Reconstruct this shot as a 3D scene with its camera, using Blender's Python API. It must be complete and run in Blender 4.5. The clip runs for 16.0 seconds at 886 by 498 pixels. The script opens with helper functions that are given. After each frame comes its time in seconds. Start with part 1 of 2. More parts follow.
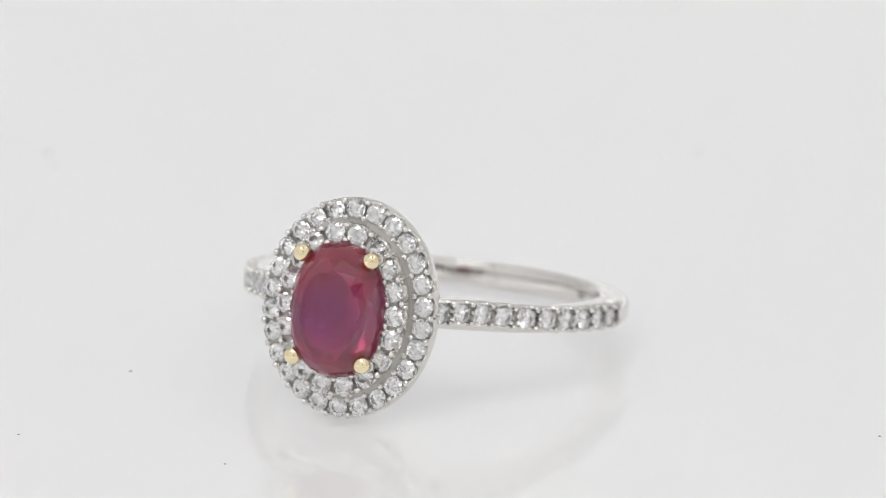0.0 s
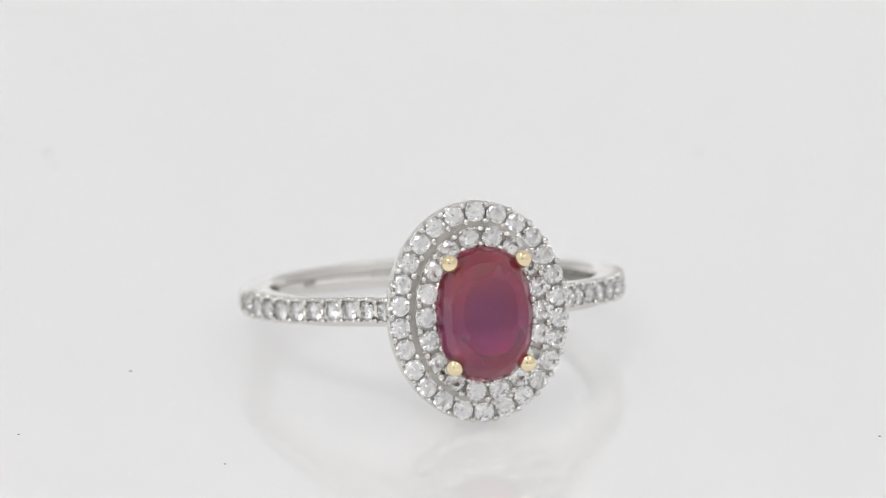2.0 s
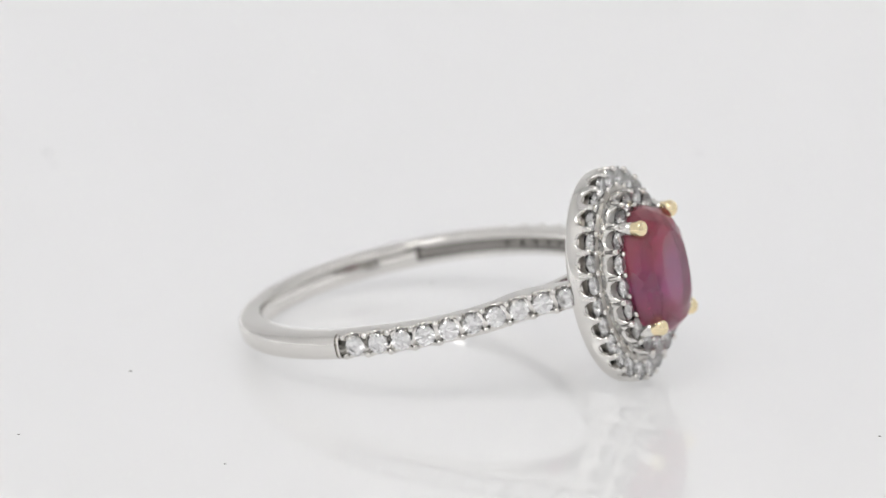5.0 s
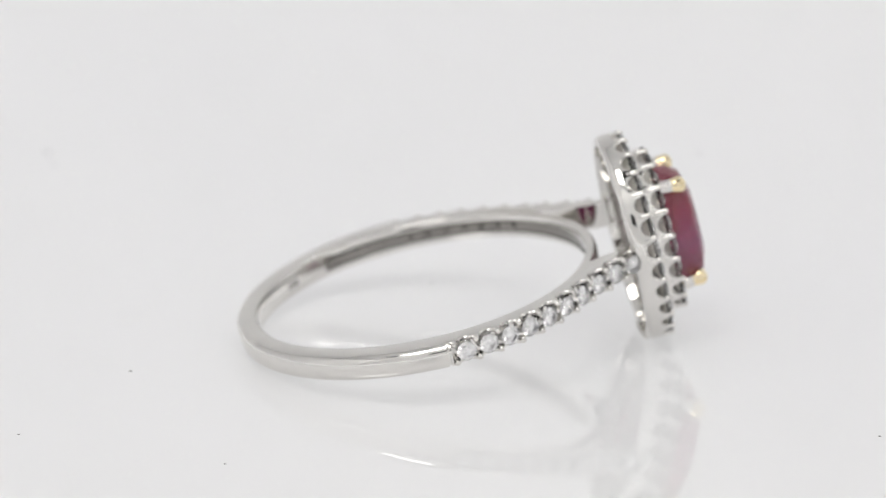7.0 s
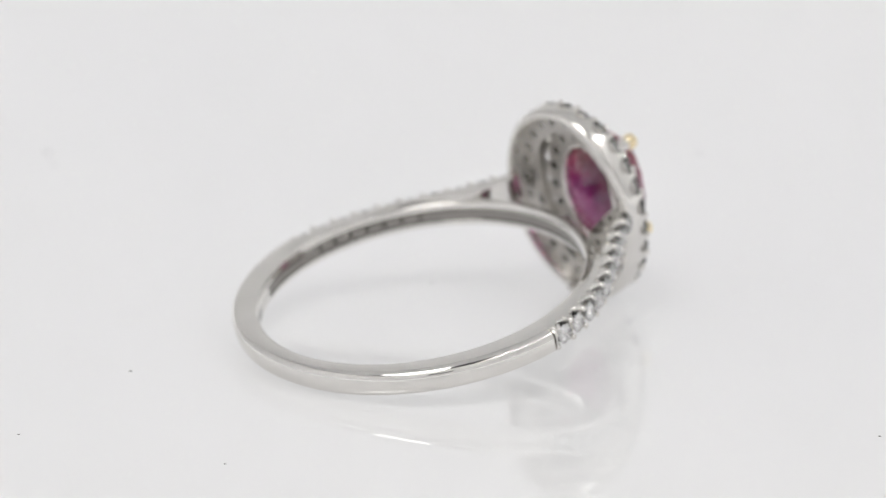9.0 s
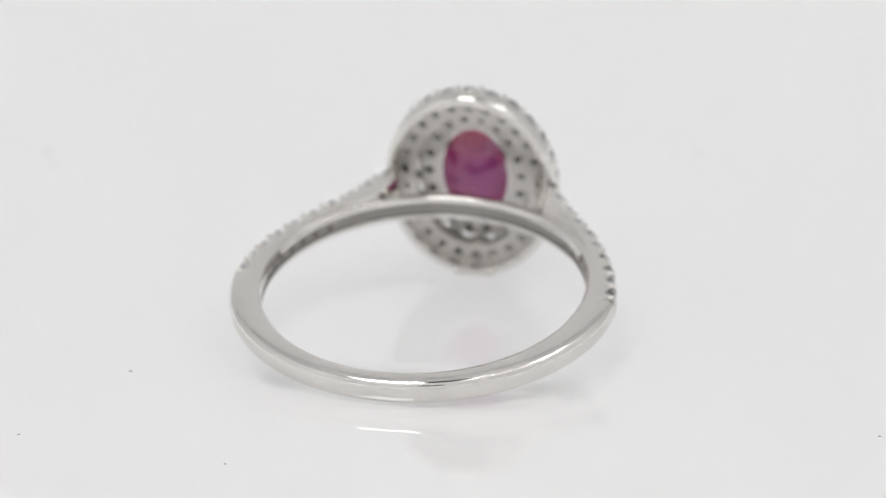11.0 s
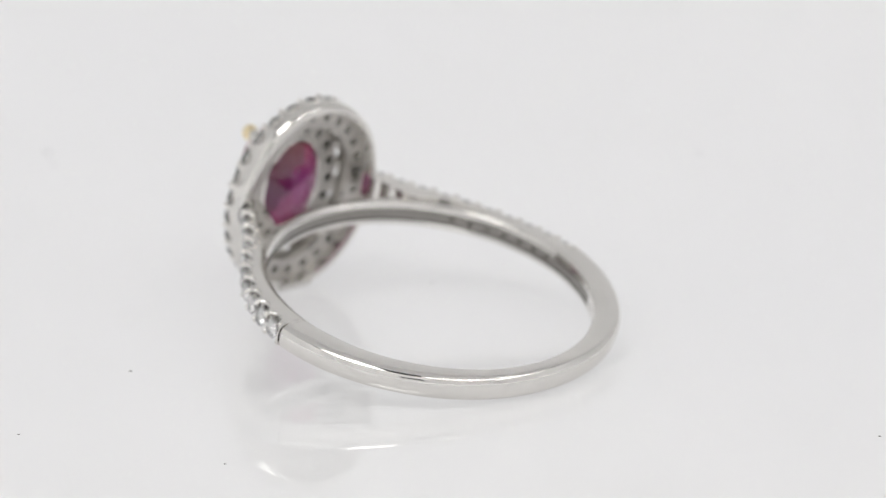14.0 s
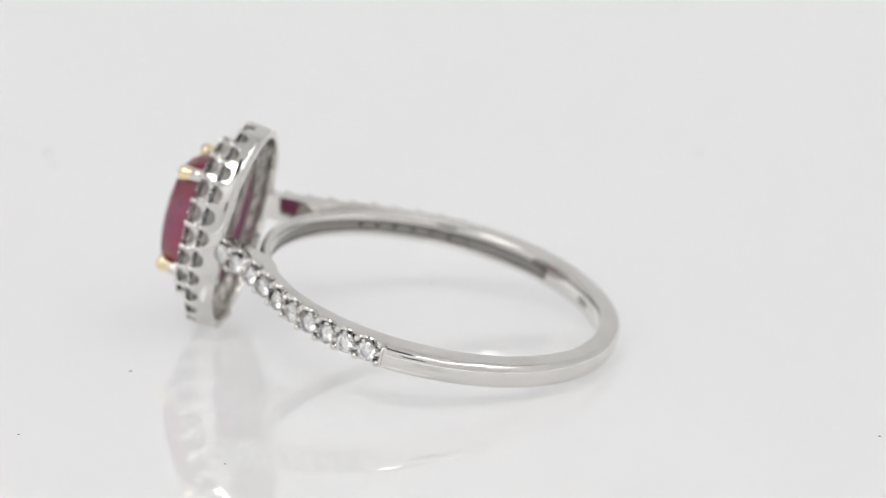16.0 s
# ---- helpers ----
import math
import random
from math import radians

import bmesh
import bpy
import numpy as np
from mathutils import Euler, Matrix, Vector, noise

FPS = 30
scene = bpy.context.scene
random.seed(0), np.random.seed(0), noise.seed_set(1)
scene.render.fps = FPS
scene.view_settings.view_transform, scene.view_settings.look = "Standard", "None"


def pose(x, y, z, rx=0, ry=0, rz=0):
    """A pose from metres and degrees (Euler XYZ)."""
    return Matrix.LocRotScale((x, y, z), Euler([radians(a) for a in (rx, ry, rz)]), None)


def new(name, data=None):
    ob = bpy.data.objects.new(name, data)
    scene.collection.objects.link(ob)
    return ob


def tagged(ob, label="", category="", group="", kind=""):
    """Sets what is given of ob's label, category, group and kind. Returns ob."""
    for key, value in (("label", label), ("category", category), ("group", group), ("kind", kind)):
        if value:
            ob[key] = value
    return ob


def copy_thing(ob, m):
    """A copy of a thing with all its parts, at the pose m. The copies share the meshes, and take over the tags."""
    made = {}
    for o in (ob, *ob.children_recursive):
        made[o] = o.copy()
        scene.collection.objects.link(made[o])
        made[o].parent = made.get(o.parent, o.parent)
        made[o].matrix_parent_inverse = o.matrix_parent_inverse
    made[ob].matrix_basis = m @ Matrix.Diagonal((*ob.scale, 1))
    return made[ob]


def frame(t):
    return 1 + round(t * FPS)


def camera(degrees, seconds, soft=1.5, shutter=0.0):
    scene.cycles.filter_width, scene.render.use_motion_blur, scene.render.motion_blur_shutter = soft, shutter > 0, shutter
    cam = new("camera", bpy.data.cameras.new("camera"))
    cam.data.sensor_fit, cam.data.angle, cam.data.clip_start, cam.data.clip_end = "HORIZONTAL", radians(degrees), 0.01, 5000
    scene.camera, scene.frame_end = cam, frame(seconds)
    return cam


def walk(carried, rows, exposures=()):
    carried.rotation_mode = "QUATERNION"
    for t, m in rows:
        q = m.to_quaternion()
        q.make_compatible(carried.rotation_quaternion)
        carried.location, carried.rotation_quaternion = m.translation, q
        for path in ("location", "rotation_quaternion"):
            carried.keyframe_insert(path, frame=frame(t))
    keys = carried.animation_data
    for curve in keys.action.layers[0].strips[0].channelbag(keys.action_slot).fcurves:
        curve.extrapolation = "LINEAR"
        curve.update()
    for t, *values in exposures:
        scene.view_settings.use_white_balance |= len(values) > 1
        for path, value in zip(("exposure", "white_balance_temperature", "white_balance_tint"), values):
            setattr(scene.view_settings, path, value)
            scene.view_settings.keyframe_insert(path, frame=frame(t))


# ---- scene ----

# All ring sizes below are in units of U metres; the floor is z = 0, the turning axis x = y = 0.
U = 0.00095
RING_Z, RING_TILT = 3.22, 14.0
EYE = (0.7395 * U, -356.77 * U, (122.86 + 3.32) * U)

# ---- camera: stands still ----
cam = camera(7.476, 16.0, soft=1.25)
cam.data.dof.use_dof = True
cam.data.dof.focus_distance = 0.346
cam.data.dof.aperture_fstop = 45.0
stand = pose(*EYE, 90 - 18.673, 0, 0) @ pose(0, 0, 0, 0, 0, 0.359)
walk(cam, [(0.0, stand), (16.0, stand)], exposures=[(0.0, 0.0), (16.0, 0.0)])

# ---- light: a white photo tent with a softbox in its roof and two strips of small diodes ----
SOFTBOX_STRENGTH = 5.5
# glow added to the sheet so that the ring's shadow stays faint
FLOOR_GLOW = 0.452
DIODE_STRENGTH = 52.0
world = bpy.data.worlds.new("world")
scene.world = world
world.use_nodes = True
world.node_tree.nodes["Background"].inputs[0].default_value = (0.9, 0.95, 1.0, 1)
world.node_tree.nodes["Background"].inputs[1].default_value = 0.3


# ---- the poses of the ring in its own space and of its head ----
BASE = Matrix.Translation((0, 0, RING_Z * U)) @ pose(0, 0, 0, -RING_TILT, 0, 0)
HEAD_TILT = Matrix.Translation((0, -12, 0)) @ pose(0, 0, 0, 0.3, 0, 0) @ Matrix.Translation((0, 12, -0.20))

# ---- materials ----
def material(name):
    m = bpy.data.materials.new(name)
    m.use_nodes = True
    return m, m.node_tree.nodes, m.node_tree.links, m.node_tree.nodes["Principled BSDF"]


def node(nodes, kind, **values):
    n = nodes.new(kind)
    for key, value in values.items():
        n.inputs[key.replace("_", " ")].default_value = value
    return n


def ramp(nodes, links, source, a, b, low=0.3, high=0.7):
    r = nodes.new("ShaderNodeValToRGB")
    r.color_ramp.elements[0].position, r.color_ramp.elements[0].color = low, a
    r.color_ramp.elements[1].position, r.color_ramp.elements[1].color = high, b
    links.new(source, r.inputs[0])
    return r


def metal(name, colour, rough, wear):
    m, nodes, links, p = material(name)
    p.inputs["Metallic"].default_value = 1.0
    where = nodes.new("ShaderNodeTexCoord")
    fine = node(nodes, "ShaderNodeTexNoise", Scale=5200.0, Detail=3.0)
    wide = node(nodes, "ShaderNodeTexNoise", Scale=420.0, Detail=2.0)
    links.new(where.outputs["Object"], fine.inputs["Vector"])
    links.new(where.outputs["Object"], wide.inputs["Vector"])
    tint = ramp(nodes, links, wide.outputs["Fac"], (*[c * 0.95 for c in colour], 1), (*colour, 1))
    links.new(tint.outputs[0], p.inputs["Base Color"])
    gloss = ramp(nodes, links, fine.outputs["Fac"], (rough * 0.7,) * 3 + (1,), (rough * 1.4,) * 3 + (1,))
    links.new(gloss.outputs[0], p.inputs["Roughness"])
    bump = node(nodes, "ShaderNodeBump", Strength=wear, Distance=0.00002)
    links.new(wide.outputs["Fac"], bump.inputs["Height"])
    links.new(bump.outputs[0], p.inputs["Normal"])
    return m


WHITE_GOLD = metal("white_gold", (0.78, 0.763, 0.733), 0.008, 0.03)
# rough cast finish, its base colour lowered for shade in the recesses
SHADED_CAST_GOLD = metal("shaded_cast_white_gold", (0.62, 0.60, 0.575), 0.36, 0.08)
YELLOW_GOLD = metal("yellow_gold", (0.94, 0.81, 0.54), 0.05, 0.06)
# dark gold: painted shade of lining and drill holes, also the stamped strokes
SHADE_AND_STAMP_GOLD = metal("shade_and_stamp_white_gold", (0.30, 0.287, 0.268), 0.12, 0.20)


def diamond_material():
    m, nodes, links, p = material("diamond")
    p.inputs["Base Color"].default_value = (1.0, 1.0, 1.0, 1)
    p.inputs["Transmission Weight"].default_value = 1.0
    p.inputs["IOR"].default_value = 2.42
    p.inputs["Roughness"].default_value = 0.0
    return m


def ruby_material():
    m, nodes, links, p = material("ruby")
    # window light painted in: a purple heart in a crimson body, broken by clouds of inclusions
    where = nodes.new("ShaderNodeTexCoord")
    heart = BASE @ (HEAD_TILT @ Vector((0, -13.6, -0.3)) * U)
    shift = nodes.new("ShaderNodeVectorMath")
    shift.operation = "DISTANCE"
    shift.inputs[1].default_value = heart
    links.new(where.outputs["Object"], shift.inputs[0])
    cloud = node(nodes, "ShaderNodeTexNoise", Scale=420.0, Detail=4.0, Distortion=0.6)
    links.new(where.outputs["Object"], cloud.inputs["Vector"])
    reach = nodes.new("ShaderNodeMath")
    reach.operation = "MULTIPLY_ADD"
    reach.inputs[1].default_value = 330.0
    links.new(shift.outputs["Value"], reach.inputs[0])
    lift = nodes.new("ShaderNodeMath")
    lift.operation = "MULTIPLY_ADD"
    lift.inputs[1].default_value, lift.inputs[2].default_value = 0.9, -0.5
    links.new(cloud.outputs["Fac"], lift.inputs[0])
    links.new(lift.outputs[0], reach.inputs[2])
    tint = ramp(nodes, links, reach.outputs[0], (0.33, 0.045, 0.23, 1), (0.44, 0.045, 0.09, 1), 0.42, 0.95)
    links.new(tint.outputs[0], p.inputs["Base Color"])
    p.inputs["Transmission Weight"].default_value = 0.60
    p.inputs["IOR"].default_value = 1.76
    p.inputs["Roughness"].default_value = 0.03
    return m


def floor_material():
    m, nodes, links, p = material("white_acrylic")
    where = nodes.new("ShaderNodeTexCoord")
    wide = node(nodes, "ShaderNodeTexNoise", Scale=9.0, Detail=2.0)
    links.new(where.outputs["Object"], wide.inputs["Vector"])
    # base kept grey to take less shadow; the added glow makes it white
    tint = ramp(nodes, links, wide.outputs["Fac"], (0.415, 0.415, 0.423, 1), (0.435, 0.433, 0.433, 1))
    links.new(tint.outputs[0], p.inputs["Base Color"])
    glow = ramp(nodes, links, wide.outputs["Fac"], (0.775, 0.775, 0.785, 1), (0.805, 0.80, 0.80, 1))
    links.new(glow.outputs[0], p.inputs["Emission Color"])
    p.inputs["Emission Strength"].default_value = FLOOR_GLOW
    fine = node(nodes, "ShaderNodeTexNoise", Scale=300.0, Detail=2.0)
    links.new(where.outputs["Object"], fine.inputs["Vector"])
    gloss = ramp(nodes, links, fine.outputs["Fac"], (0.002,) * 3 + (1,), (0.006,) * 3 + (1,))
    links.new(gloss.outputs[0], p.inputs["Roughness"])
    p.inputs["IOR"].default_value = 1.78
    return m


def cloth_material(name, colour):
    m, nodes, links, p = material(name)
    where = nodes.new("ShaderNodeTexCoord")
    weave = node(nodes, "ShaderNodeTexNoise", Scale=700.0, Detail=2.0)
    wide = node(nodes, "ShaderNodeTexNoise", Scale=6.0, Detail=2.0)
    links.new(where.outputs["Object"], weave.inputs["Vector"])
    links.new(where.outputs["Object"], wide.inputs["Vector"])
    tint = ramp(nodes, links, wide.outputs["Fac"], (*[c * 0.95 for c in colour], 1), (*colour, 1))
    links.new(tint.outputs[0], p.inputs["Base Color"])
    bump = node(nodes, "ShaderNodeBump", Strength=0.2, Distance=0.0005)
    links.new(weave.outputs["Fac"], bump.inputs["Height"])
    links.new(bump.outputs[0], p.inputs["Normal"])
    p.inputs["Roughness"].default_value = 0.8
    return m


def glow_material(name, colour, strength):
    m, nodes, links, p = material(name)
    p.inputs["Base Color"].default_value = (0.8, 0.8, 0.8, 1)
    p.inputs["Emission Color"].default_value = (*colour, 1)
    p.inputs["Emission Strength"].default_value = strength
    return m


def plain_material(name, colour, rough):
    m, nodes, links, p = material(name)
    grain = node(nodes, "ShaderNodeTexNoise", Scale=3000.0, Detail=2.0)
    tint = ramp(nodes, links, grain.outputs["Fac"], (*[c * 0.8 for c in colour], 1), (*[min(1, c * 1.1) for c in colour], 1))
    links.new(tint.outputs[0], p.inputs["Base Color"])
    p.inputs["Roughness"].default_value = rough
    return m


DIAMOND, RUBY, ACRYLIC = diamond_material(), ruby_material(), floor_material()
TENT_WHITE = cloth_material("tent_cloth", (0.92, 0.92, 0.92))
TENT_DARK = cloth_material("dark_panel_cloth", (0.05, 0.05, 0.05))
SOFT_GLOW = glow_material("softbox_glow", (1.0, 0.985, 0.97), SOFTBOX_STRENGTH)
DIODE_GLOW = glow_material("diode_glow", (1.0, 0.99, 0.97), DIODE_STRENGTH)
STRIP_GREY = plain_material("strip_housing", (0.75, 0.75, 0.75), 0.4)
DUST = plain_material("dust", (0.26, 0.255, 0.25), 0.9)


# ---- mesh helpers ----
def mesh_of(name, bm, mat, smooth=False):
    me = bpy.data.meshes.new(name)
    for f in bm.faces:
        f.smooth = smooth
    bm.to_mesh(me)
    bm.free()
    me.materials.append(mat)
    return me


def box(name, size, at, mat, bevel=0.0):
    bm = bmesh.new()
    bmesh.ops.create_cube(bm, size=1.0, matrix=Matrix.Diagonal((*size, 1)))
    if bevel:
        bmesh.ops.bevel(bm, geom=bm.edges[:], offset=bevel, segments=2, affect="EDGES")
    ob = new(name, mesh_of(name, bm, mat))
    ob.location = at
    return ob


# ---- the tent ----
TENT, HIGH = 0.46, 0.62
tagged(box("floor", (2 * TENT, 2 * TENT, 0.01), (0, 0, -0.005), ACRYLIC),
       "glossy white acrylic sheet with an added glow, faintly mirroring the ring", "floor", kind="structure")
tagged(box("wall_north", (2 * TENT + 0.02, 0.01, HIGH), (0, TENT + 0.005, HIGH / 2), TENT_WHITE), "white cloth side of a photo tent", "wall", kind="structure")
front = tagged(box("wall_south", (2 * TENT + 0.02, 0.01, HIGH), (0, -TENT - 0.005, HIGH / 2), TENT_WHITE),
               "white cloth front of a photo tent, a dark panel added behind the camera", "wall", kind="structure")
# unseen dark panel added behind the camera, sized to darken some diamond facets
box("lens_dark_panel", (0.11, 0.004, 0.10), (0, 0.009, 0.171 - HIGH / 2), TENT_DARK).parent = front
tagged(box("wall_east", (0.01, 2 * TENT, HIGH), (TENT + 0.005, 0, HIGH / 2), TENT_WHITE), "white cloth side of a photo tent", "wall", kind="structure")
tagged(box("wall_west", (0.01, 2 * TENT, HIGH), (-TENT - 0.005, 0, HIGH / 2), TENT_WHITE), "white cloth side of a photo tent", "wall", kind="structure")
tagged(box("ceiling", (2 * TENT + 0.02, 2 * TENT + 0.02, 0.01), (0, 0, HIGH + 0.005), TENT_WHITE), "white cloth roof of a photo tent", "ceiling", kind="structure")


# two unseen dark roof panels added beside the softbox to darken the hoop's reflections
for wide, x in ((0.05, -0.335), (0.145, 0.035)):
    tagged(box("ceiling_dark_panel", (wide, 0.26, 0.006), (x, -0.24, HIGH - 0.006), TENT_DARK),
           "dark panel added under the tent roof", "opening", kind="structure")


def softbox():
    thing = tagged(new("softbox"), "broad white diffusing light panel in the tent roof", "lamp")
    thing.location = (-0.175, -0.24, HIGH - 0.012)
    for name, size, at, mat in (("diffuser", (0.24, 0.24, 0.006), (0, 0, 0), SOFT_GLOW),):
        box(name, size, at, mat, 0.002).parent = thing
    for sx, sy, lx, ly in ((0, 1, 0.28, 0.02), (0, -1, 0.28, 0.02), (1, 0, 0.02, 0.24), (-1, 0, 0.02, 0.24)):
        box("frame", (lx, ly, 0.018), (sx * 0.13, sy * 0.13, 0.002), STRIP_GREY, 0.002).parent = thing
    return thing


softbox()


def diode_strip():
    """A bar with two rows of eight small glowing domes, facing down its own -z."""
    thing = tagged(new("diode_strip"), "small lamp bar with two rows of bright diodes", "lamp", group="diode strips in the tent")
    box("housing", (0.24, 0.115, 0.01), (0, 0, 0.005), STRIP_GREY, 0.002).parent = thing
    bm = bmesh.new()
    bmesh.ops.create_uvsphere(bm, u_segments=12, v_segments=8, radius=0.0055)
    dome = mesh_of("diode", bm, DIODE_GLOW, True)
    for i in range(8):
        for j in (-1, 1):
            ob = new("diode", dome)
            ob.parent, ob.location = thing, ((i - 3.5) * 0.029, j * 0.040, -0.001)
    return thing


strip = diode_strip()
strip.matrix_basis = pose(0.235, -0.24, HIGH - 0.010)
copy_thing(strip, pose(0.385, -0.01, HIGH - 0.010, 0, 0, 90))


# ---- the ring ----
ring = tagged(new("ring"), "white gold ring, oval red ruby in a double diamond halo", "ring")


def part(name, bm, mat, parent, label="", smooth=True):
    """One mesh object under a thing or a part, built in ring units."""
    bmesh.ops.recalc_face_normals(bm, faces=bm.faces[:])
    bm.transform(BASE @ Matrix.Diagonal((U, U, U, 1)))
    ob = new(name, mesh_of(name, bm, mat, smooth))
    if smooth:
        ob.data.set_sharp_from_angle(angle=radians(38))
    ob.parent = parent
    return tagged(ob, label)


def piece(name, me, m, parent, label=""):
    """A repeat on a shared mesh (already in metres), at m in ring units."""
    m = m.copy()
    m.translation = m.translation * U
    ob = new(name, me)
    ob.parent, ob.matrix_local = parent, BASE @ m
    return tagged(ob, label)


def shared(name, bm, mat, smooth=True):
    bmesh.ops.recalc_face_normals(bm, faces=bm.faces[:])
    bm.transform(Matrix.Diagonal((U, U, U, 1)))
    me = mesh_of(name, bm, mat, smooth)
    if smooth:
        me.set_sharp_from_angle(angle=radians(50))
    return me


def loft(bm, loops, closed=False, capped=False):
    """Skin rings of points, each a closed loop of the same length."""
    rows = [[bm.verts.new(p) for p in loop] for loop in loops]
    n = len(rows[0])
    pairs = list(zip(rows, rows[1:])) + ([(rows[-1], rows[0])] if closed else [])
    for a, b in pairs:
        for i in range(n):
            bm.faces.new((a[i], a[(i + 1) % n], b[(i + 1) % n], b[i]))
    if capped:
        bm.faces.new(rows[0])
        bm.faces.new(rows[-1])


def hull(points):
    bm = bmesh.new()
    for p in points:
        bm.verts.new(p)
    out = bmesh.ops.convex_hull(bm, input=bm.verts[:])
    spare = [g for g in out["geom_interior"] + out["geom_unused"] if isinstance(g, bmesh.types.BMVert)]
    bmesh.ops.delete(bm, geom=list(set(spare)), context="VERTS")
    bmesh.ops.dissolve_limit(bm, angle_limit=radians(0.5), verts=bm.verts[:], edges=bm.edges[:])
    return bm


def circle(n, r, z, turn=0.0):
    return [(r * math.cos(2 * math.pi * (i + turn) / n), r * math.sin(2 * math.pi * (i + turn) / n), z) for i in range(n)]


def brilliant(r):
    """A round brilliant: table, star, crown and pavilion facets, girdle at z = 0."""
    pts = circle(8, 0.56 * r, 0.30 * r) + circle(8, 0.80 * r, 0.195 * r, 0.5) + circle(16, r, 0.03 * r) + circle(16, r, -0.03 * r)
    pts += circle(8, 0.50 * r, -0.472 * r, 0.5) + [(0, 0, -0.89 * r)]
    return hull(pts)


def turned(profile, n=12):
    """A body of revolution round z from (radius, z) pairs; the ends close to points."""
    bm = bmesh.new()
    loft(bm, [circle(n, max(r, 0.001), z) for r, z in profile], capped=True)
    return bm


class Oval:
    """A row of stones round an oval in the head: at(s, o, h) is s along it, o outwards, h towards the face."""

    def __init__(self, a, b, y, count, first=0.0):
        self.count, self.closed = count, True
        steps = 2000
        ang = np.linspace(0, 2 * np.pi, steps + 1)
        x, z = a * np.sin(ang), b * np.cos(ang)
        run = np.concatenate([[0], np.cumsum(np.hypot(np.diff(x), np.diff(z)))])
        self.ang, self.run, self.long = ang, run, run[-1]
        self.a, self.b, self.y = a, b, y
        self.step = self.long / count
        self.spots = [(i + first) * self.step for i in range(count)]

    def at(self, s, o, h):
        t = np.interp(s % self.long, self.run, self.ang)
        x, z = self.a * math.sin(t), self.b * math.cos(t)
        nx, nz = math.sin(t) / self.a, math.cos(t) / self.b
        k = o / math.hypot(nx, nz)
        return HEAD_TILT @ Vector((x + nx * k, self.y - h, z + nz * k))


SIT = Matrix.Translation((0.25, 0.29, -0.10)) @ pose(0, 0, 0, 1.6, 0, 0)


def hoop_inner(way):
    """The inner radius of the hoop, a little narrower across than from front to back."""
    k = math.sin(way)
    return 8.95 + (0.36 if k > 0 else 0.25) * k * k


ARM_R, ARM_FROM, ARM_TO = 10.60, 0.0, 67.2


def arm_radius(deg):
    return ARM_R - 0.14 * max(0, min(1, deg / 25)) + (1.75 * ((deg - 36) / 30.8) ** 3 if deg > 36 else 0.0)


class Arm:
    """A row of stones along one shoulder: s along it from the seam to the head, o along the finger, h outwards."""

    def __init__(self, side, count):
        self.side, self.count, self.closed = side, count, False
        deg = np.linspace(ARM_FROM - 4, ARM_TO + 6, 800)
        r = np.array([arm_radius(d) for d in deg])
        self.x, self.y = r * np.cos(np.radians(deg)), -r * np.sin(np.radians(deg))
        run = np.concatenate([[0], np.cumsum(np.hypot(np.diff(self.x), np.diff(self.y)))])
        self.run = run - np.interp(ARM_FROM, deg, run)
        self.long = np.interp(ARM_TO, deg, self.run)
        first = 0.72
        self.step = (self.long - 0.45 - first) / (count - 1)
        self.spots = [first + i * self.step for i in range(count)]

    def at(self, s, o, h):
        x, y = np.interp(s, self.run, self.x), np.interp(s, self.run, self.y)
        dx = np.interp(s + 0.05, self.run, self.x) - np.interp(s - 0.05, self.run, self.x)
        dy = np.interp(s + 0.05, self.run, self.y) - np.interp(s - 0.05, self.run, self.y)
        k = math.hypot(dx, dy)
        nx, ny = -dy / k, dx / k
        p = Vector((self.side * (x + nx * h), y + ny * h, o))
        # bedded with the hoop at its foot, free of it towards the head
        k = max(0.0, min(1.0, (s / self.long - 0.25) / 0.65))
        return p + (SIT @ p - p) * (1 - k * k * (3 - 2 * k))


def seat(row, s, o=0.0, h=0.0, spin=0.0):
    """The pose of a stone or bead on a row, z outwards."""
    p = row.at(s, o, h)
    up = (row.at(s, o, h + 0.1) - p).normalized()
    along = (row.at(s + 0.05, o, h) - row.at(s - 0.05, o, h)).normalized()
    across = up.cross(along).normalized()
    along = across.cross(up)
    m = Matrix((along, across, up)).transposed().to_4x4()
    return Matrix.Translation(p) @ m @ Matrix.Rotation(spin, 4, "Z")


def scallop(bm, row, o0, o1, low, crest, cut, start=None, end=None):
    """A wall along a row from height low to crest, with a round notch of depth cut beside every stone."""
    per, half = 16, 0.35 * row.step
    start = row.spots[0] - row.step / 2 if start is None else start
    end = start + row.step * row.count if end is None else end
    n = max(2, round((end - start) / row.step * per))
    loops = []
    for i in range(n + (0 if row.closed else 1)):
        s = start + (end - start) * i / n
        d = min(abs(s - q) for q in row.spots)
        if row.closed:
            d = min(d, abs(s - row.long), abs(s + row.long - row.spots[-1]))
        top = crest - (cut * math.sqrt(1 - (d / half) ** 2) if d < half else 0.0)
        sign = 1 if o1 > 0 and o0 > 0 else -1
        inn, out = (o0, o1) if sign > 0 else (o1, o0)
        loops.append([row.at(s, inn, low), row.at(s, inn, top), row.at(s, out - sign * 0.10, top), row.at(s, out - sign * 0.03, max(low, top - 0.06)),
                      row.at(s, out, max(low, top - 0.15)), row.at(s, out, low)])
    loft(bm, loops, closed=row.closed, capped=not row.closed)


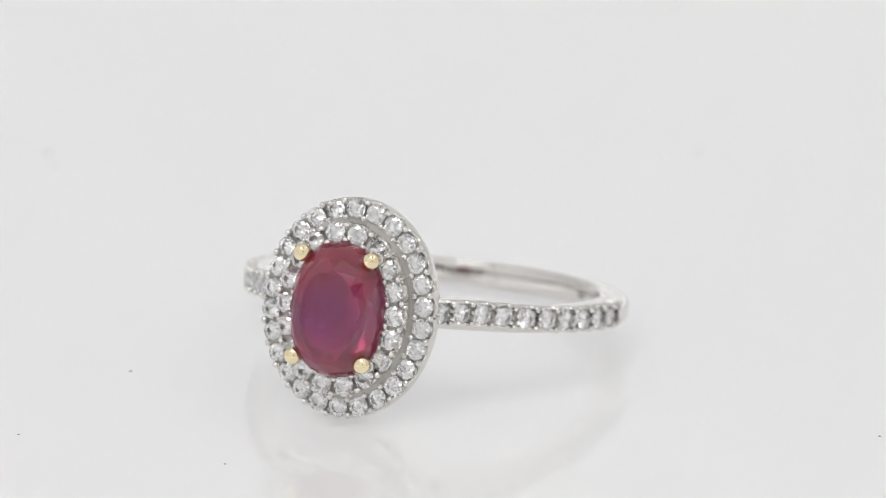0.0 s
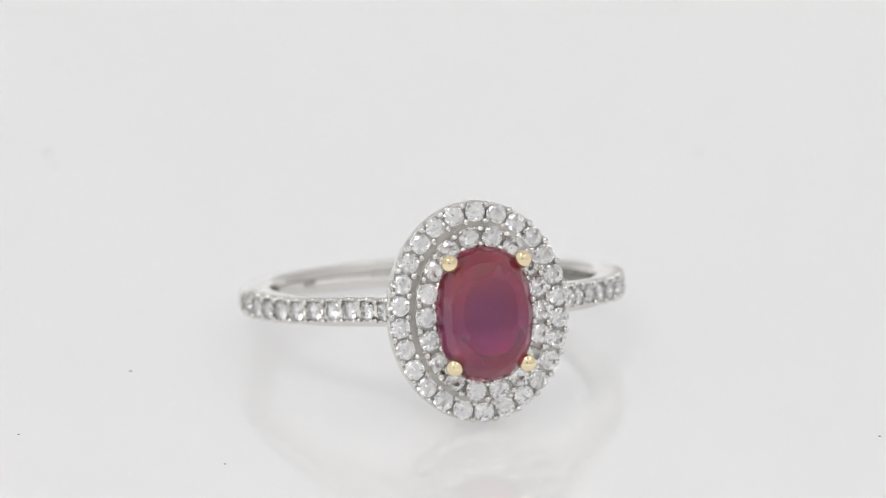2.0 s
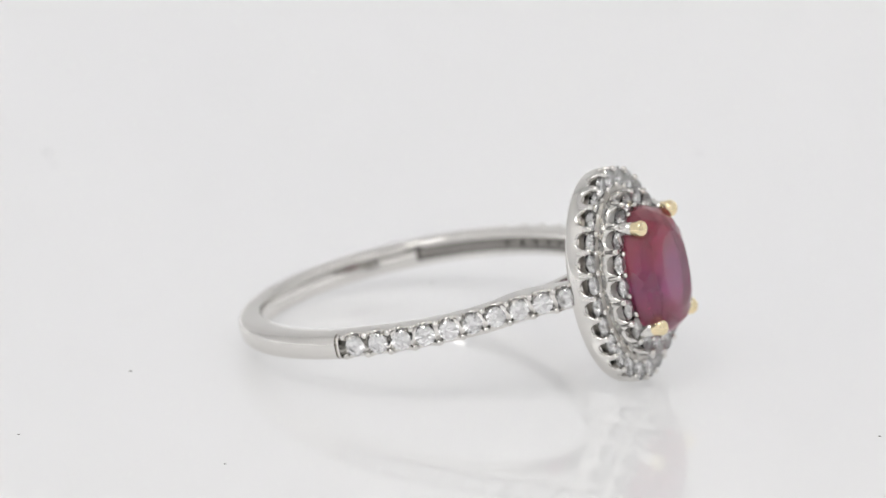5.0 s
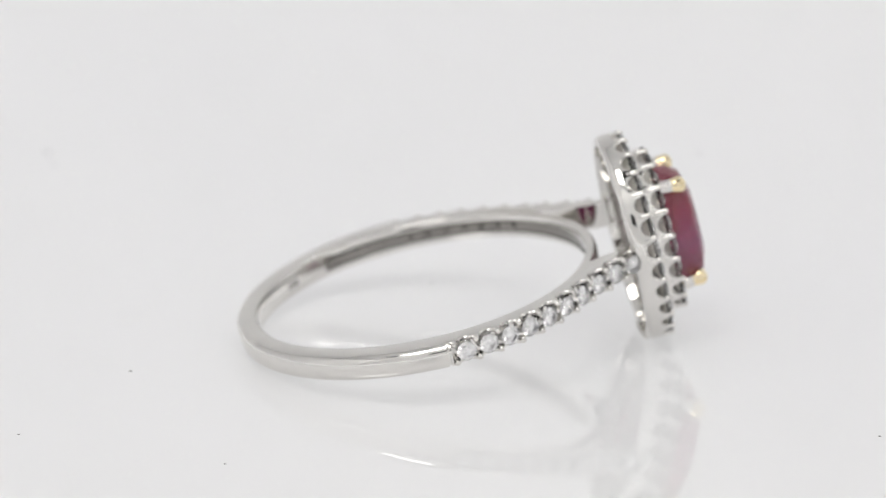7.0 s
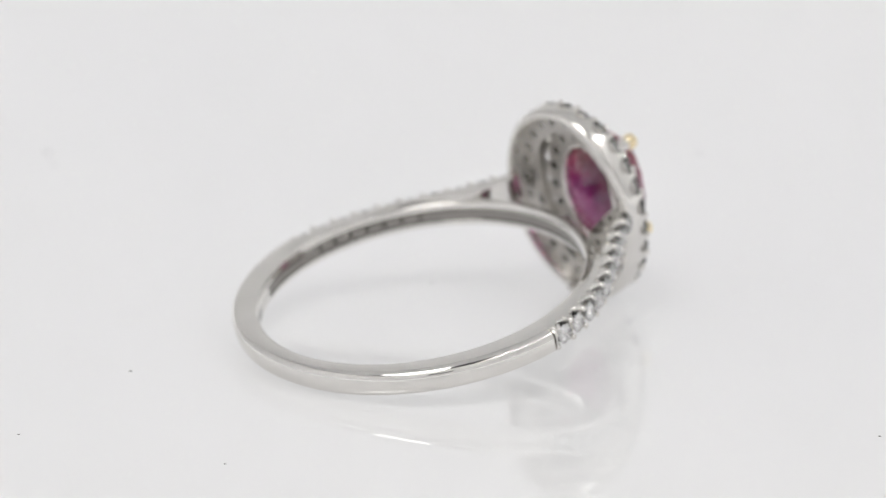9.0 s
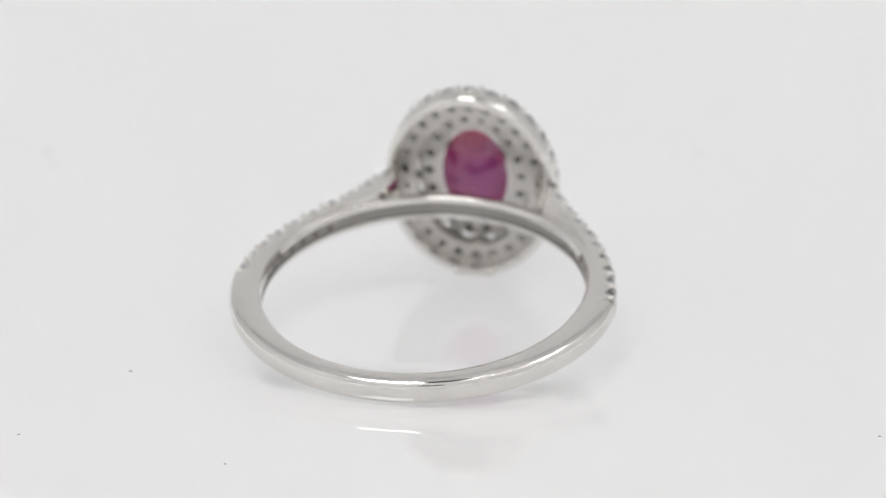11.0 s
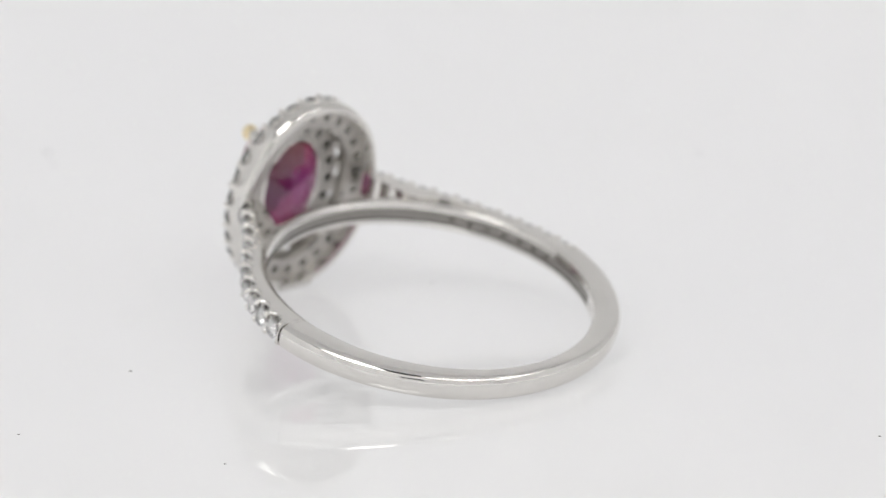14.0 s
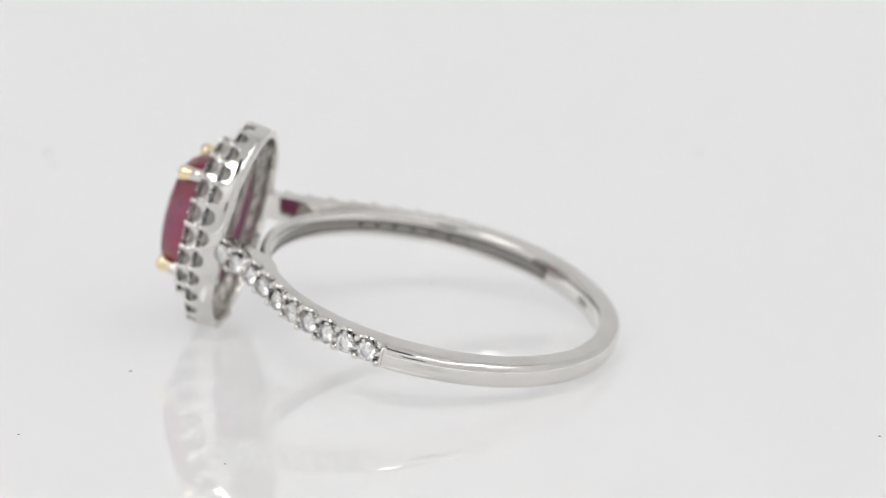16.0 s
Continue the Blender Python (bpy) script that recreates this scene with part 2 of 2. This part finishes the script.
def drilled(bm, row, o0, o1, top, low, wide, narrow, slant=0.0, foot0=None, foot1=None, neck=None):
    """A plate along a row with a cup under every stone, a narrow neck and a hole drilled from the back,
    its walls in a dark metal in place of shade; foot0 to foot1 is its width at the back."""
    foot0, foot1 = o0 if foot0 is None else foot0, o1 if foot1 is None else foot1
    neck = (top + low) / 2 if neck is None else neck
    square = [(-1, -1), (-0.5, -1), (0, -1), (0.5, -1), (1, -1), (1, -0.5), (1, 0), (1, 0.5), (1, 1), (0.5, 1), (0, 1), (-0.5, 1), (-1, 1), (-1, 0.5), (-1, 0), (-1, -0.5)]
    ways = [math.atan2(v, u) for u, v in square]
    for s in row.spots:
        def ringed(r, o, h):
            return [row.at(s + r * math.cos(w), o + r * math.sin(w), h) for w in ways]

        def edged(a, b, h):
            return [row.at(s + u * row.step / 2, (a + b) / 2 + v * (b - a) / 2, h) for u, v in square]

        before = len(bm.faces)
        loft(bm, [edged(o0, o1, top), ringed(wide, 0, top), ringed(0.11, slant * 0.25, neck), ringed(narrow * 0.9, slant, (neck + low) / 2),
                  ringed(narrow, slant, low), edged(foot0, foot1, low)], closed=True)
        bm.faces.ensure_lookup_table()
        # hole walls take the dark metal, so their shade sits in the colour
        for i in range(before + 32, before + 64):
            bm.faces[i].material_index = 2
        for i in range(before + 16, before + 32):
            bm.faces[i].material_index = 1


def band(bm, row, section, steps=180):
    """Sweep a closed section of (o, h) round a closed row."""
    loft(bm, [[row.at(row.long * i / steps, o, h) for o, h in section] for i in range(steps)], closed=True)


STONE = shared("diamond", brilliant(0.555), DIAMOND, False)
INNER_STONE = shared("diamond", brilliant(0.57), DIAMOND, False)
BEAD = shared("bead", turned([(0.16, -0.5), (0.17, -0.05), (0.19, 0.06), (0.185, 0.15), (0.14, 0.23), (0.06, 0.27)], 10), WHITE_GOLD)


def set_row(row, parent, stone, beads, edges, low=0.0, rise=0.06):
    for i, s in enumerate(row.spots):
        piece("diamond", stone, seat(row, s, 0, rise + random.uniform(-0.02, 0.03), random.uniform(0, 6.28)) @ Matrix.Rotation(random.uniform(-0.13, 0.13), 4, "X"), parent,
              "tiny round brilliant-cut diamond" if i == 0 else "")
    ends = [s + row.step / 2 for s in row.spots]
    if not row.closed:
        ends = [row.spots[0] - row.step / 2] + ends[:-1]
    for s in ends:
        for o in edges:
            lean = Matrix.Rotation(random.uniform(-0.08, 0.08), 4, "X")
            piece("bead", beads, seat(row, s + random.uniform(-0.03, 0.03), o, low + random.uniform(-0.03, 0.03)) @ lean, parent)


def shank():
    """The round hoop: flat inside, rounded outside; thinner where it passes under the head."""
    half = 0.732

    def outer(deg):
        # deg: from the side (0) to the front (90), negative towards the back
        if deg < -0.6:
            groove = 0.22 if -1.95 < deg < -1.3 else 0.0
            return 10.56 + 0.30 * (1 + deg / 90) - groove
        if deg < 44:
            return 10.0
        k = min(1, (deg - 44) / 14)
        return 10.0 - 0.10 * k * k * (3 - 2 * k)

    def loop(way, ri, ro, w, inset, curve):
        lip = 0.10
        pts = [(ri + 0.13 * abs(k / 4) ** 2.2 + (inset if abs(k) < 3 else 0), (0.33 * k / 2.0 if abs(k) < 3 else 0.36 * k / abs(k) if abs(k) == 3 else k / 4 * (w - lip))) for k in range(-4, 5)] + [(ri + 0.17, w - 0.04), (ri + 0.26, w)]
        deep = min(0.80, (ro - ri) * 0.5)
        for k in range(21):
            a = math.pi * k / 20
            c = math.cos(a)
            pts.append((ro - deep + (deep + 0.03) * math.sin(a) ** curve, w * math.copysign(abs(c) ** curve, c)))
        pts += [(ri + 0.26, -w), (ri + 0.17, -w + 0.04)]
        return [SIT @ Vector((r * math.cos(way), r * math.sin(way), z)) for r, z in pts]

    bm = bmesh.new()
    loops = []
    stops = sorted(set(list(range(0, 360, 2)) + [180.3, 180.9, 359.1, 359.7] + [k for d in (0.55, 0.65, 1.25, 1.35, 1.9, 2.05) for k in (d, 180 - d)]))
    for d in stops:
        way = radians(d)
        deg = math.degrees(math.asin(max(-1, min(1, -math.sin(way)))))
        inset = 0.45 if deg > -29 else 0.0
        w = half
        loops.append(loop(way, hoop_inner(way), outer(deg), w, inset, 0.68 if deg < -0.6 else 0.22 if deg < 50 else 0.4))
    loft(bm, loops, closed=True)
    return part("shank", bm, WHITE_GOLD, ring, "polished plain white gold hoop")


hoop = shank()


def hallmark(angle, widths):
    """Small worn stamped strokes on the inside of the hoop, too worn to read."""
    run = 0.0
    for wide in widths:
        way = radians(angle) + (run + wide / 2) / 9.2
        run += wide + 0.14
        bm = bmesh.new()
        bmesh.ops.create_cube(bm, size=1.0, matrix=Matrix.Diagonal((0.02, wide, 0.42, 1)))
        bm.transform(SIT @ Matrix.Rotation(way, 4, "Z") @ Matrix.Translation((hoop_inner(way), 0, 0)))
        part("hallmark_stroke", bm, SHADE_AND_STAMP_GOLD, hoop, "", False)


hallmark(44, (0.26, 0.22, 0.10))
hallmark(124, (0.24, 0.24, 0.20))


def shoulder(side):
    row = Arm(side, 10)
    bm = bmesh.new()
    # solid rail below the stones
    n = 60
    loops = []
    for i in range(n + 1):
        s = -0.28 + (row.long + 0.52) * i / n
        rise = -0.62
        drop = -0.90 - 0.30 * min(1, max(0, (i / n - 0.62) / 0.12)) * min(1, (1 - i / n) / 0.06) - 0.45 * max(0, 1 - abs(i / n - 0.80) / 0.12)
        w = 0.72
        loops.append([row.at(s, -w, drop), row.at(s, w, drop), row.at(s, w, rise), row.at(s, -w, rise)])
    loft(bm, loops, capped=True)
    scallop(bm, row, 0.50, 0.725, -0.66, -0.08, 0.30, -0.24, row.long + 0.2)
    scallop(bm, row, -0.725, -0.50, -0.66, -0.08, 0.30, -0.24, row.long + 0.2)
    body = part("shoulder", bm, WHITE_GOLD, ring, "white gold shoulder set with a row of small diamonds")
    set_row(row, body, STONE, BEAD, (-0.53, 0.53), -0.12, 0.0)
    # lining sunk into the inside of the hoop, shade put into its dark colour, with a row of drilled holes
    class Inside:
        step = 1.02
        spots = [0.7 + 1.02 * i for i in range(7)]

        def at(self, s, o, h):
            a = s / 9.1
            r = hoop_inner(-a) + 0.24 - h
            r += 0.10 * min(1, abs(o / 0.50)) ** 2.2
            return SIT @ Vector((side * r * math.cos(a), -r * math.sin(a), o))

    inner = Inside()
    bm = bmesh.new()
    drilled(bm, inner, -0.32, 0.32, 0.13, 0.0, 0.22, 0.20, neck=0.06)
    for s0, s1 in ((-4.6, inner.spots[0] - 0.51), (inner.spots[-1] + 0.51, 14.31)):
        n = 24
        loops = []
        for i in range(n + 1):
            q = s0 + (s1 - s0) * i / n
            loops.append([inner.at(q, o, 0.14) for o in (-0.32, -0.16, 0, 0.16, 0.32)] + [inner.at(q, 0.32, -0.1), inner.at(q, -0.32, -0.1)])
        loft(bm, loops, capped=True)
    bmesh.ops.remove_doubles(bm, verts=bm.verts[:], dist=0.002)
    shade_lining = part("shade_lining", bm, SHADE_AND_STAMP_GOLD, body, "drilled inner face behind the diamonds, shade put into its dark metal", False)
    for mat in (SHADE_AND_STAMP_GOLD, SHADE_AND_STAMP_GOLD):
        shade_lining.data.materials.append(mat)
    return body


for side in (-1, 1):
    shoulder(side)


def halo_outer():
    row = Oval(4.40, 5.42, -12.35, 26)
    bm = bmesh.new()
    scallop(bm, row, 0.36, 0.57, -0.72, 0.02, 0.54)
    # smooth skirt with a broad rounded lip at the back
    band(bm, row, [(0.57, -0.712), (0.562, -0.93), (0.51, -1.12), (0.42, -1.25), (0.28, -1.33), (0.12, -1.34), (0.03, -1.29), (0.0, -1.18), (0.0, -0.46), (0.36, -0.46)])
    scallop(bm, row, -0.58, -0.44, -0.46, -0.02, 0.40)
    body = part("outer_halo", bm, WHITE_GOLD, ring, "oval white gold halo wall with round notches")
    bm = bmesh.new()
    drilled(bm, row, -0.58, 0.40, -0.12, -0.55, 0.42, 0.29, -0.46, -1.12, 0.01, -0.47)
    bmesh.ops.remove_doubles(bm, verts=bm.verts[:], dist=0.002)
    plate = part("seat_plate", bm, SHADED_CAST_GOLD, body, "drilled seat plate behind the stones", False)
    for mat in (WHITE_GOLD, SHADE_AND_STAMP_GOLD):
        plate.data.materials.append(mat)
    # small flat foot at the bottom of the lip, on which the head rests
    bm = bmesh.new()
    bmesh.ops.create_cube(bm, size=1.0, matrix=Matrix.Diagonal((2.4, 0.36, 0.42, 1)))
    bmesh.ops.bevel(bm, geom=bm.edges[:], offset=0.10, segments=2, affect="EDGES")
    bm.transform(HEAD_TILT @ Matrix.Translation((0, -11.06, -5.57)))
    part("foot", bm, WHITE_GOLD, body, "small flat white gold foot")
    set_row(row, body, STONE, BEAD, (-0.46, 0.42), 0.0)
    return body


def halo_inner():
    row = Oval(3.15, 4.18, -13.45, 18, 0.5)
    bm = bmesh.new()
    scallop(bm, row, 0.34, 0.50, -1.5, 0.02, 0.55)
    body = part("inner_halo", bm, WHITE_GOLD, ring, "raised inner oval of white gold round the ruby")
    bm = bmesh.new()
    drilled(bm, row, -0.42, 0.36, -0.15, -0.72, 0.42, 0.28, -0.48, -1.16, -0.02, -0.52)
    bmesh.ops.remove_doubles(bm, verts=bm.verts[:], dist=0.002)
    plate = part("seat_plate", bm, SHADED_CAST_GOLD, body, "drilled seat plate behind the stones", False)
    for mat in (WHITE_GOLD, SHADE_AND_STAMP_GOLD):
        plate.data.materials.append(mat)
    bm = bmesh.new()
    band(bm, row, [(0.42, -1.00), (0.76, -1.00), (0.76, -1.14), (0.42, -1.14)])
    part("groove_floor", bm, SHADED_CAST_GOLD, body, "narrow floor of the groove between the halos")
    bm = bmesh.new()
    steps = 120
    shape = [(2.08, 3.12, -12.80), (2.02, 3.06, -12.71), (1.90, 2.94, -12.69), (1.84, 2.88, -12.76), (1.92, 2.96, -13.00), (2.30, 3.34, -13.00)]
    loft(bm, [[HEAD_TILT @ Vector((a * math.sin(6.2832 * i / steps), y, b * math.cos(6.2832 * i / steps))) for a, b, y in shape]
              for i in range(steps)], closed=True)
    part("basket", bm, WHITE_GOLD, body, "oval white gold basket below the ruby")
    set_row(row, body, INNER_STONE, BEAD, (-0.40, 0.40), 0.0)
    return body


halo_outer()
halo_inner()


def ruby():
    """An oval mixed cut: broad table, stepped crown, belly to a short keel."""
    def rim(n, k, y, turn=0.0, power=2.35):
        pts = []
        for i in range(n):
            a = 2 * math.pi * (i + turn) / n
            c, s = math.cos(a), math.sin(a)
            pts.append((2.66 * k * math.copysign(abs(c) ** (2 / power), c), y, 3.66 * k * math.copysign(abs(s) ** (2 / power), s)))
        return pts

    pts = rim(16, 0.58, -15.36) + rim(16, 0.80, -15.09, 0.5) + rim(16, 0.93, -14.50) + rim(32, 1.0, -13.80) + rim(32, 1.0, -13.66)
    pts += rim(16, 0.84, -13.20, 0.5) + rim(16, 0.67, -12.75) + rim(12, 0.44, -12.36, 0.5) + rim(8, 0.20, -12.12) + [(0, -12.04, -0.3), (0, -12.04, 0.3)]
    bm = hull([HEAD_TILT @ Vector(p) for p in pts])
    part("ruby", bm, RUBY, ring, "oval crimson ruby, purple window light painted into its middle", False)


ruby()

POST = shared("prong", turned([(0.36, -2.2), (0.38, -0.7), (0.39, -0.42), (0.34, -0.36)], 16), WHITE_GOLD)
TIP = shared("tip", turned([(0.38, -0.44), (0.42, -0.20), (0.48, 0.02), (0.47, 0.16), (0.40, 0.30), (0.26, 0.41), (0.08, 0.45)], 20), YELLOW_GOLD)
for sx in (-1, 1):
    for sz in (-1, 1):
        face = HEAD_TILT @ Matrix.Translation((sx * 2.0, -14.62, sz * 2.80 + 0.12)) @ pose(0, 0, 0, 90, 0, 0)
        lean = Matrix.Rotation(radians(7 * sz), 4, "X") @ Matrix.Rotation(radians(-7 * sx), 4, "Y")
        claw = piece("prong", POST, face @ lean, ring, "white gold claw holding the ruby")
        tip = piece("tip", TIP, Matrix(), ring, "rounded yellow gold claw tip")
        tip.parent, tip.matrix_local = claw, Matrix()


# ---- dust on the sheet ----
def speck(name, x, y, r, seed):
    rng = random.Random(seed)
    bm = bmesh.new()
    bmesh.ops.create_icosphere(bm, subdivisions=2, radius=r)
    for v in bm.verts:
        v.co *= rng.uniform(0.75, 1.2)
        v.co.z = v.co.z * 0.35 + r * 0.2
    ob = new(name, mesh_of(name, bm, DUST, True))
    ob.location = (x, y, 0)
    return tagged(ob, "tiny grey dust speck lying on the white sheet", "dust", group="dust specks on the sheet")


speck("dust_speck", -0.02210, 0.03255, 0.00013, 1)
speck("dust_speck", -0.02158, 0.03024, 0.00009, 2)
speck("dust_speck", -0.01562, -0.00458, 0.000089, 3)
speck("dust_speck", -0.02089, -0.01426, 0.000077, 4)
speck("dust_speck", -0.01023, -0.01835, 0.000071, 5)
speck("dust_speck", 0.00013, 0.01004, 0.000071, 6)
speck("dust_speck", 0.02308, -0.01371, 0.000077, 7)
speck("dust_speck", 0.01539, 0.03332, 0.00008, 8)


def motions():
    rate, start = 17.222, 0.981 - 17.222 * 1.3
    rows = [(t / 2, pose(0, 0, 0, 0, 0, start + rate * t / 2)) for t in range(33)]
    walk(ring, rows)


motions()
